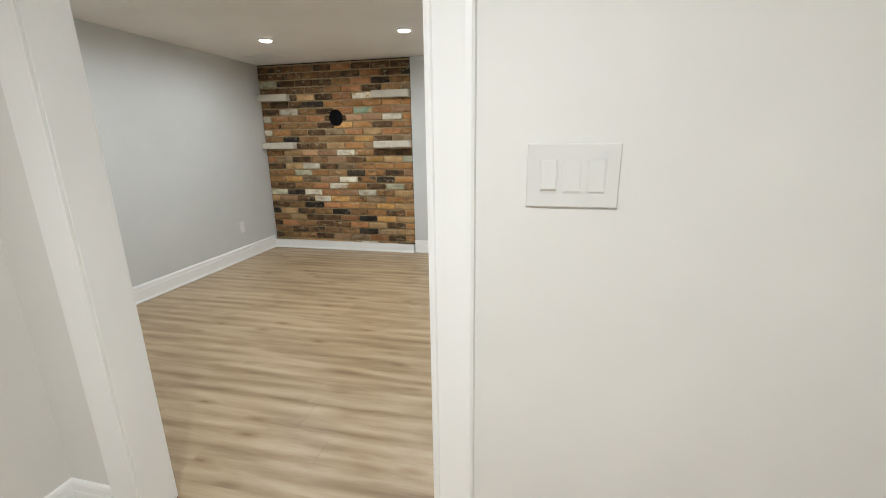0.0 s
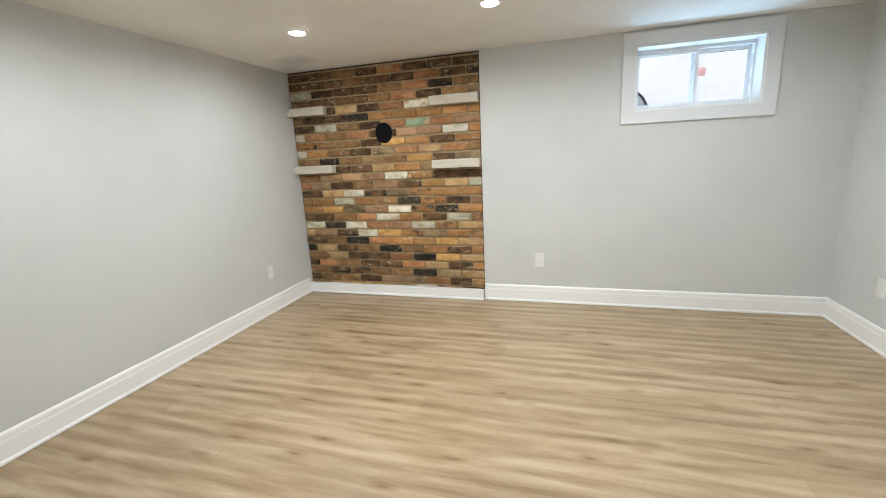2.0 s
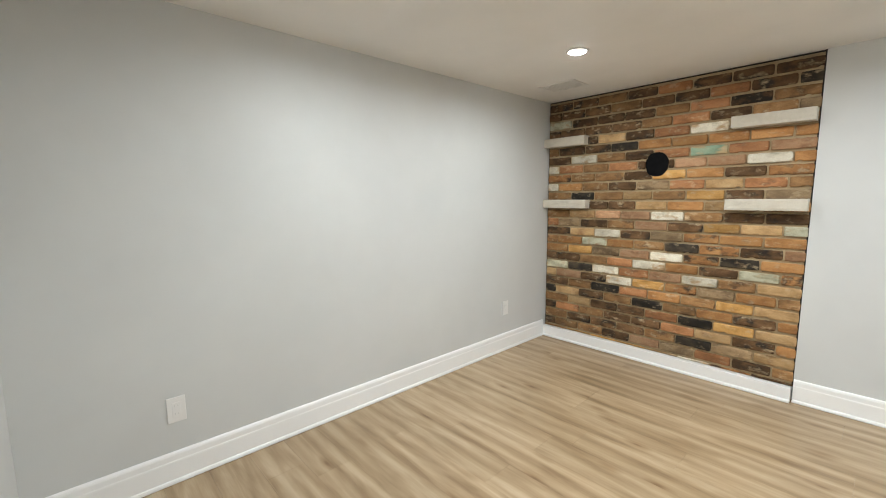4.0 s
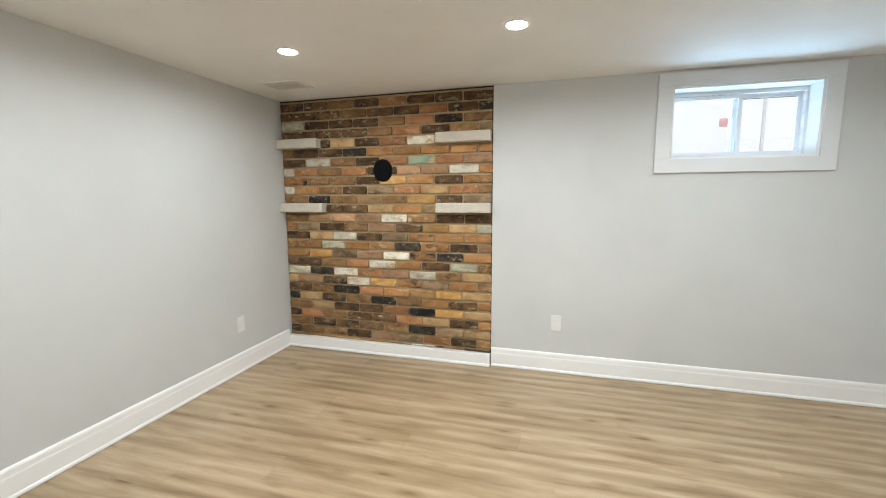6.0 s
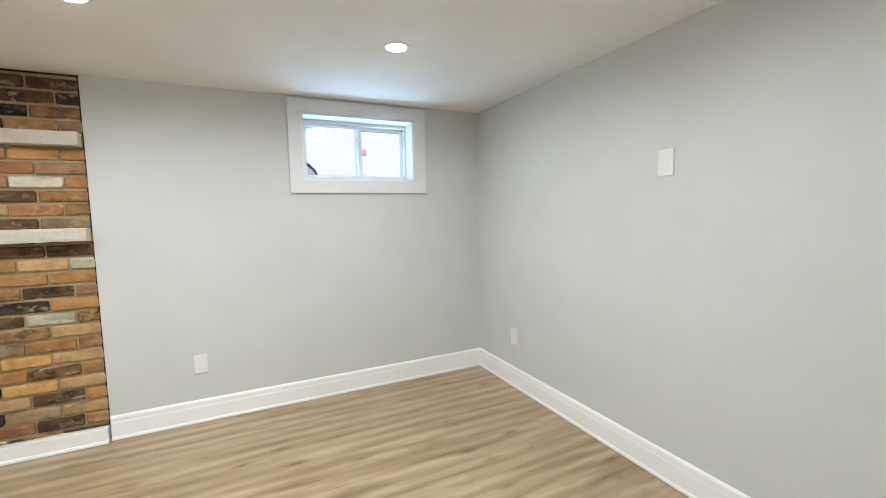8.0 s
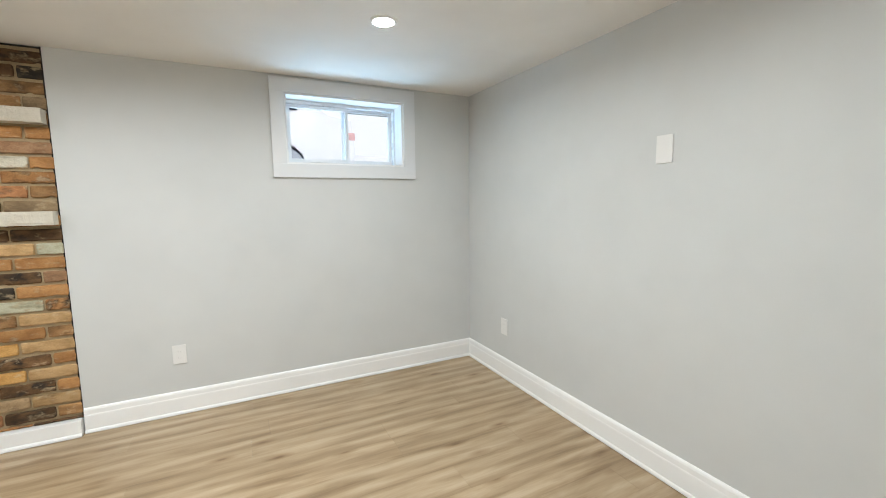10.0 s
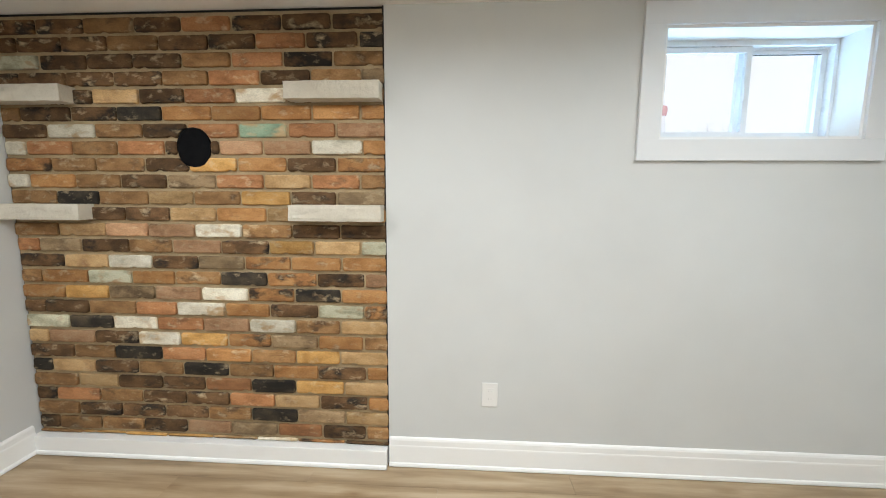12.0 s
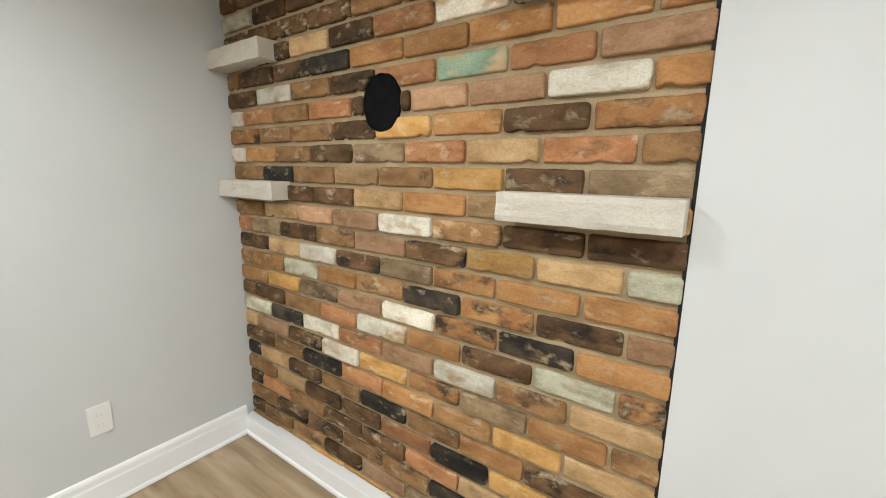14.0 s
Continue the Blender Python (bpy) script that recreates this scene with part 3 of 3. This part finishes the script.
def car():
    ob = thing("parked_car", "white parked car with red rear light on snowy ground", "car", pose(0.79, 7.08, GROUND))
    # outline of the side, from the tail forward along -x: (distance from the tail, height)
    side = [(0.03, 0.32), (0.0, 0.55), (0.04, 0.92), (0.32, 0.97), (0.95, 1.40), (1.5, 1.47), (2.3, 1.42), (3.0, 0.98), (4.0, 0.84), (4.25, 0.66), (4.3, 0.34)]

    def arch(cx, r):
        return [(cx + r * math.cos(a), 0.30 + r * math.sin(a)) for a in [radians(180 * i / 10) for i in range(11)]]

    outline = side + [(p, q) for p, q in arch(3.45, 0.34)] + [(p, q) for p, q in arch(0.92, 0.34)]
    bm = bmesh.new()
    near = [bm.verts.new((-p, 0, q)) for p, q in outline]
    far = [bm.verts.new((-p, 1.75, q)) for p, q in outline]
    k = len(outline)
    for i in range(k):
        bm.faces.new((near[i], near[(i + 1) % k], far[(i + 1) % k], far[i]))
    bm.faces.new(near)
    bm.faces.new(far[::-1])
    bmesh.ops.triangulate(bm, faces=[f for f in bm.faces if len(f.verts) > 4])
    part("body", bm, CARPAINT, ob)
    for a, b in ((0.72, 1.45), (1.52, 2.55)):
        bm = bmesh.new()
        vs = [bm.verts.new((-x, y, z)) for x, y, z in ((a - 0.05, -0.006, 1.0), (b + 0.15, -0.006, 1.0), (b - 0.15, -0.006, 1.33), (a + 0.22, -0.006, 1.33))]
        bm.faces.new(vs)
        bmesh.ops.solidify(bm, geom=list(bm.faces), thickness=0.02)
        part("side_window", bm, CARGLASS, ob, "side window in a grey paled for glare")
    part("tail_light", boxes((-0.09, 0.012, -0.012, 0.16, 0.68, 0.79), bevel=0.04), REDLENS, ob, "red rear light")
    for cx in (0.92, 3.45):
        for y in (0.11, 1.64):
            bm = bmesh.new()
            lathe(bm, [(0.19, -0.1), (0.29, -0.1), (0.315, -0.07), (0.315, 0.07), (0.29, 0.1), (0.19, 0.1)], 36, pose(-cx, y, 0.315, 90))
            wheel = part("wheel", bm, RUBBER, ob, "tyre in a grey paled for window glare")
            bm = bmesh.new()
            disc(bm, 0.19, 0.12, pose(-cx, y, 0.315, 90), 28)
            part("rim", bm, RIMMETAL, wheel, "grey alloy rim")


car()


def bare_tree(x, y, height, seed):
    rnd = random.Random(seed)
    ob = thing("bare_tree", "leafless tree, grey paled for haze, standing on snowy ground", "tree", pose(x, y, GROUND))
    bm = bmesh.new()

    def limb(p, d, length, r, level):
        steps = 5
        prev = None
        for i in range(steps + 1):
            rr = r * (1 - 0.6 * i / steps)
            side = d.orthogonal().normalized()
            up = d.cross(side)
            ring = [bm.verts.new(p + (side * math.cos(a) + up * math.sin(a)) * rr) for a in [math.tau * q / 6 for q in range(6)]]
            if prev:
                for q in range(6):
                    bm.faces.new((prev[q], prev[(q + 1) % 6], ring[(q + 1) % 6], ring[q]))
            else:
                bm.faces.new(ring[::-1])
            prev = ring
            if level < 3 and i >= 2:
                for _ in range(2 if level < 2 else 1):
                    a = rnd.uniform(0, math.tau)
                    nd = (d * 0.75 + (side * math.cos(a) + up * math.sin(a)) * rnd.uniform(0.45, 0.9)).normalized()
                    limb(p.copy(), nd, length * rnd.uniform(0.45, 0.7), rr * 0.55, level + 1)
            p = p + d * (length / steps)
            d = (d + Vector((rnd.uniform(-0.12, 0.12), rnd.uniform(-0.12, 0.12), 0.05))).normalized()
        bm.faces.new(prev)

    limb(Vector((0, 0, -0.05)), Vector((0.05, 0, 1)).normalized(), height, 0.022 * height, 0)
    part("trunk", bm, BARK, ob)


bare_tree(5.93, 15.5, 1.35, 4)


def utility_pole(x, y):
    ob = thing("utility_pole", "utility pole, colour paled for haze, on snowy ground", "pole", pose(x, y, GROUND))
    bm = bmesh.new()
    disc(bm, 0.045, 8.0, pose(0, 0, 3.95), 16, 0.035)
    part("mast", bm, POLEWOOD, ob)
    part("crossarm", boxes((-1.1, 1.1, -0.16, -0.06, 7.2, 7.32)), POLEWOOD, ob)


utility_pole(4.20, 15.0)


def far_house(x, y):
    ob = thing("house", "pale distant house with a snowy gable roof", "house", pose(x, y, GROUND))
    part("wall", boxes((-4, 4, 0, 7, 0, 2.9)), SIDING, ob)
    bm = bmesh.new()
    vs = [bm.verts.new(p) for p in ((-4.4, -0.4, 2.85), (4.4, -0.4, 2.85), (4.4, 7.4, 2.85), (-4.4, 7.4, 2.85), (-4.4, 3.5, 4.6), (4.4, 3.5, 4.6))]
    for f in ((0, 1, 5, 4), (2, 3, 4, 5), (0, 4, 3), (1, 2, 5), (0, 3, 2, 1)):
        bm.faces.new([vs[i] for i in f])
    part("roof", bm, SNOW, ob, "snow-covered roof")
    for wx in (-2.4, 0.0, 2.4):
        w = part("window", boxes((wx - 0.6, wx + 0.6, -0.06, 0.0, 1.0, 2.2)), VINYL, ob)
        part("pane", boxes((wx - 0.52, wx + 0.52, -0.075, -0.061, 1.08, 2.12)), CARGLASS, w, "grey pane")


far_house(13.2, 40)


# ---- brick panel ----
COURSE, TOPROW = 0.0762, 1.792
# top courses: dark brown bricks, darkened further for dim light under the ceiling
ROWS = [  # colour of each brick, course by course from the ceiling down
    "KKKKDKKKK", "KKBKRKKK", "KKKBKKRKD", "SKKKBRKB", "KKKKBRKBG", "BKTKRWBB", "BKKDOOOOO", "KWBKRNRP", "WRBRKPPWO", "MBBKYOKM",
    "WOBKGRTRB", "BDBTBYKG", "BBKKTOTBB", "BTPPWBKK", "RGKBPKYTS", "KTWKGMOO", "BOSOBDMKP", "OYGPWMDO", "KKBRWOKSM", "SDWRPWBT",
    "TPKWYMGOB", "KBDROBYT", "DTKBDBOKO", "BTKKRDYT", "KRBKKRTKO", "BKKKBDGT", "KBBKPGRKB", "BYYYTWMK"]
brick_panel = structure("brick_panel", boxes((WX + 0.006, BX - 0.0085, 4.7695, 4.7995, 0.0, CEIL - 0.012)), MORTAR,
                        "reclaimed thin-brick feature panel with sandy mortar", "brick wall")


# solid near-black strips fill the edge joint, in place of its deep shade
seam = boxes((BX - 0.0080, BX - 0.0005, 4.7605, 4.7995, 0.097, CEIL - 0.002), (WX + 0.0005, WX + 0.0055, 4.7725, 4.7995, 0.097, CEIL - 0.002), (WX + 0.0055, BX - 0.0085, 4.7725, 4.7995, CEIL - 0.0115, CEIL - 0.0015))
part("joint_shade_strip", seam, DARKGAP, brick_panel, "near-black strips standing for shade in the joint round the bricks")


def brick_mesh(w, h, seed, colour, hole=None):
    """A tumbled thin brick: wavy outline, worn round corners, soft arrises, an uneven face; local -y is the face."""
    rnd = random.Random(seed)
    bm = bmesh.new()
    d, step = 0.022, 0.013
    r = min(rnd.uniform(0.006, 0.013), h * 0.3)
    wave = rnd.uniform(0.0012, 0.0030)

    def edge(x, q):
        return wave * noise.noise((x * 26 + seed, q * 5.0, seed * 0.37)) + 0.0012 * noise.noise((x * 90, q * 9.0, seed * 0.7))

    pts = []
    n = max(3, int(w / step))
    xs = [-w / 2 + r + (w - 2 * r) * i / n for i in range(n + 1)]
    pts += [(x, -h / 2 + edge(x, 1)) for x in xs]
    pts += [(w / 2 - r + r * math.sin(a), -h / 2 + r - r * math.cos(a)) for a in (0.5, 1.05)]
    pts += [(w / 2 + edge(z, 2), z) for z in (-h / 6, h / 6)]
    pts += [(w / 2 - r + r * math.cos(a), h / 2 - r + r * math.sin(a)) for a in (0.5, 1.05)]
    pts += [(x, h / 2 + edge(x, 3)) for x in xs[::-1]]
    pts += [(-w / 2 + r - r * math.sin(a), h / 2 - r + r * math.cos(a)) for a in (0.5, 1.05)]
    pts += [(-w / 2 + edge(z, 4), z) for z in (h / 6, -h / 6)]
    pts += [(-w / 2 + r - r * math.cos(a), -h / 2 + r - r * math.sin(a)) for a in (0.5, 1.05)]
    if rnd.random() < 0.35:     # a chipped arris
        c = rnd.randrange(1, n)
        for q in (c, c + 1):
            pts[q] = (pts[q][0], pts[q][1] + 0.006)
    if hole:                    # broken back round the flue: hole centre seen from this brick
        hx, hz, ha, hb = hole
        for q, (x, z) in enumerate(pts):
            u = (x - hx) / ha
            if abs(u) < 1 and ((z - hz) / hb) ** 2 + u * u < 1:
                reach = hb * math.sqrt(1 - u * u) + 0.004 * noise.noise((x * 60, seed, 1.5))
                pts[q] = (x, hz + math.copysign(reach, -hz))
    rings = []
    for y, inset in ((d, 0.0), (0.0075, 0.0), (0.0030, 0.0014), (0.0008, 0.0036), (0.0, 0.0075)):
        ring = []
        for x, z in pts:
            px = x - math.copysign(min(inset, abs(x)), x) * min(1, abs(x) / (w / 2 - r))
            pz = z * (1 - inset / (h / 2))
            dip = 0.0016 * noise.noise((px * 17, pz * 30, seed * 0.9)) if y < 0.004 else 0.0
            ring.append(bm.verts.new((px, y + dip, pz)))
        rings.append(ring)
    m = len(pts)
    for a, b in zip(rings, rings[1:]):
        for i in range(m):
            bm.faces.new((a[i], a[(i + 1) % m], b[(i + 1) % m], b[i]))
    bm.faces.new(rings[-1])
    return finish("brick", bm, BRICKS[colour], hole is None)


def lay_bricks():
    rnd = random.Random(11)
    width = BX + 0.003 - (WX + 0.002)
    pitch = width / 8
    lo, hi = 0.097, CEIL - 0.016
    cache = {}
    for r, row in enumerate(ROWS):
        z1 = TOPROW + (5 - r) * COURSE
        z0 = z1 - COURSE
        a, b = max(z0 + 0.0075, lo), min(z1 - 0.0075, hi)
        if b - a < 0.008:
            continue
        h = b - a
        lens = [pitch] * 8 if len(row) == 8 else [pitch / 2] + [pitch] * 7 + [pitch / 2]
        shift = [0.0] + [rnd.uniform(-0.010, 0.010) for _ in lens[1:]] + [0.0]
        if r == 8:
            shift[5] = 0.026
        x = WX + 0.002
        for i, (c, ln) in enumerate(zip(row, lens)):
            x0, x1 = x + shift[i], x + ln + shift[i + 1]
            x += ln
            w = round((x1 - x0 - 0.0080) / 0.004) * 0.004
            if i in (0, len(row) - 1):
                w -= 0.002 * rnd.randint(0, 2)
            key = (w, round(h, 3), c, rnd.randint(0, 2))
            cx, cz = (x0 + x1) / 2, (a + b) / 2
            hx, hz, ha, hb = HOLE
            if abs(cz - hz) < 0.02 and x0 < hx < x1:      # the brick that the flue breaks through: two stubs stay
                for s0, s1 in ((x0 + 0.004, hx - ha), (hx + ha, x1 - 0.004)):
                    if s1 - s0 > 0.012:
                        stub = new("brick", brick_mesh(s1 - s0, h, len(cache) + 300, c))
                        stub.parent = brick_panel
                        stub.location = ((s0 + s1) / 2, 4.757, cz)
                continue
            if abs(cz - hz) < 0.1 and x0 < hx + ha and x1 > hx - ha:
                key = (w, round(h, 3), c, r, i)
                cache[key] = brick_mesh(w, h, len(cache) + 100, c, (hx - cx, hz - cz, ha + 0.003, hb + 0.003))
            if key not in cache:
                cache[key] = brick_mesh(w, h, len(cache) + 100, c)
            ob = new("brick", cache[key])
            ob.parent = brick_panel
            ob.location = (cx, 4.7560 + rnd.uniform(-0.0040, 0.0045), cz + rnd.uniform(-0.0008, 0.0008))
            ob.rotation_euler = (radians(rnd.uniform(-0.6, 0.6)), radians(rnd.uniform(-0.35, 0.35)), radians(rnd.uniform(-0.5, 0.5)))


lay_bricks()

# ---- floor ----
floor = structure("floor", boxes((WX - 0.1, EX + 0.1, SY0, 4.9, -0.1, -0.0105), (HX0 - 0.1, HX1 + 0.1, HY - 0.1, SY0, -0.1, -0.0105)), DARKGAP,
                  "light oak vinyl plank floor with a matt sheen", "floor")


def lay_planks():
    rnd = random.Random(5)
    wide, long = 0.181, 1.22
    cache = {}
    y = HY - 0.02
    while y < 4.78:
        x_lo, x_hi = (HX0 - 0.02, HX1 + 0.02) if y + wide < SY0 + 0.02 else (WX - 0.01, max(EX, HX1) + 0.02 if y < SY1 else EX + 0.01)
        x = x_lo - rnd.uniform(0.1, 1.0)
        while x < x_hi:
            a, b = max(x, x_lo), min(x + long, x_hi)
            x += long
            if b - a < 0.06:
                continue
            key = round(b - a, 3)
            if key not in cache:
                bm = bmesh.new()
                g, e = 0.00008, 0.00025
                vs = box(bm, g, key - g, g, wide - g, -0.010, 0.0)
                for v in vs:
                    if v.co.z == 0.0:
                        v.co.x += e if v.co.x < key / 2 else -e
                        v.co.y += e if v.co.y < wide / 2 else -e
                cache[key] = finish("plank", bm, OAK)
            ob = new("plank", cache[key])
            ob.parent = floor
            ob.location = (a, y, 0)
        y += wide


lay_planks()
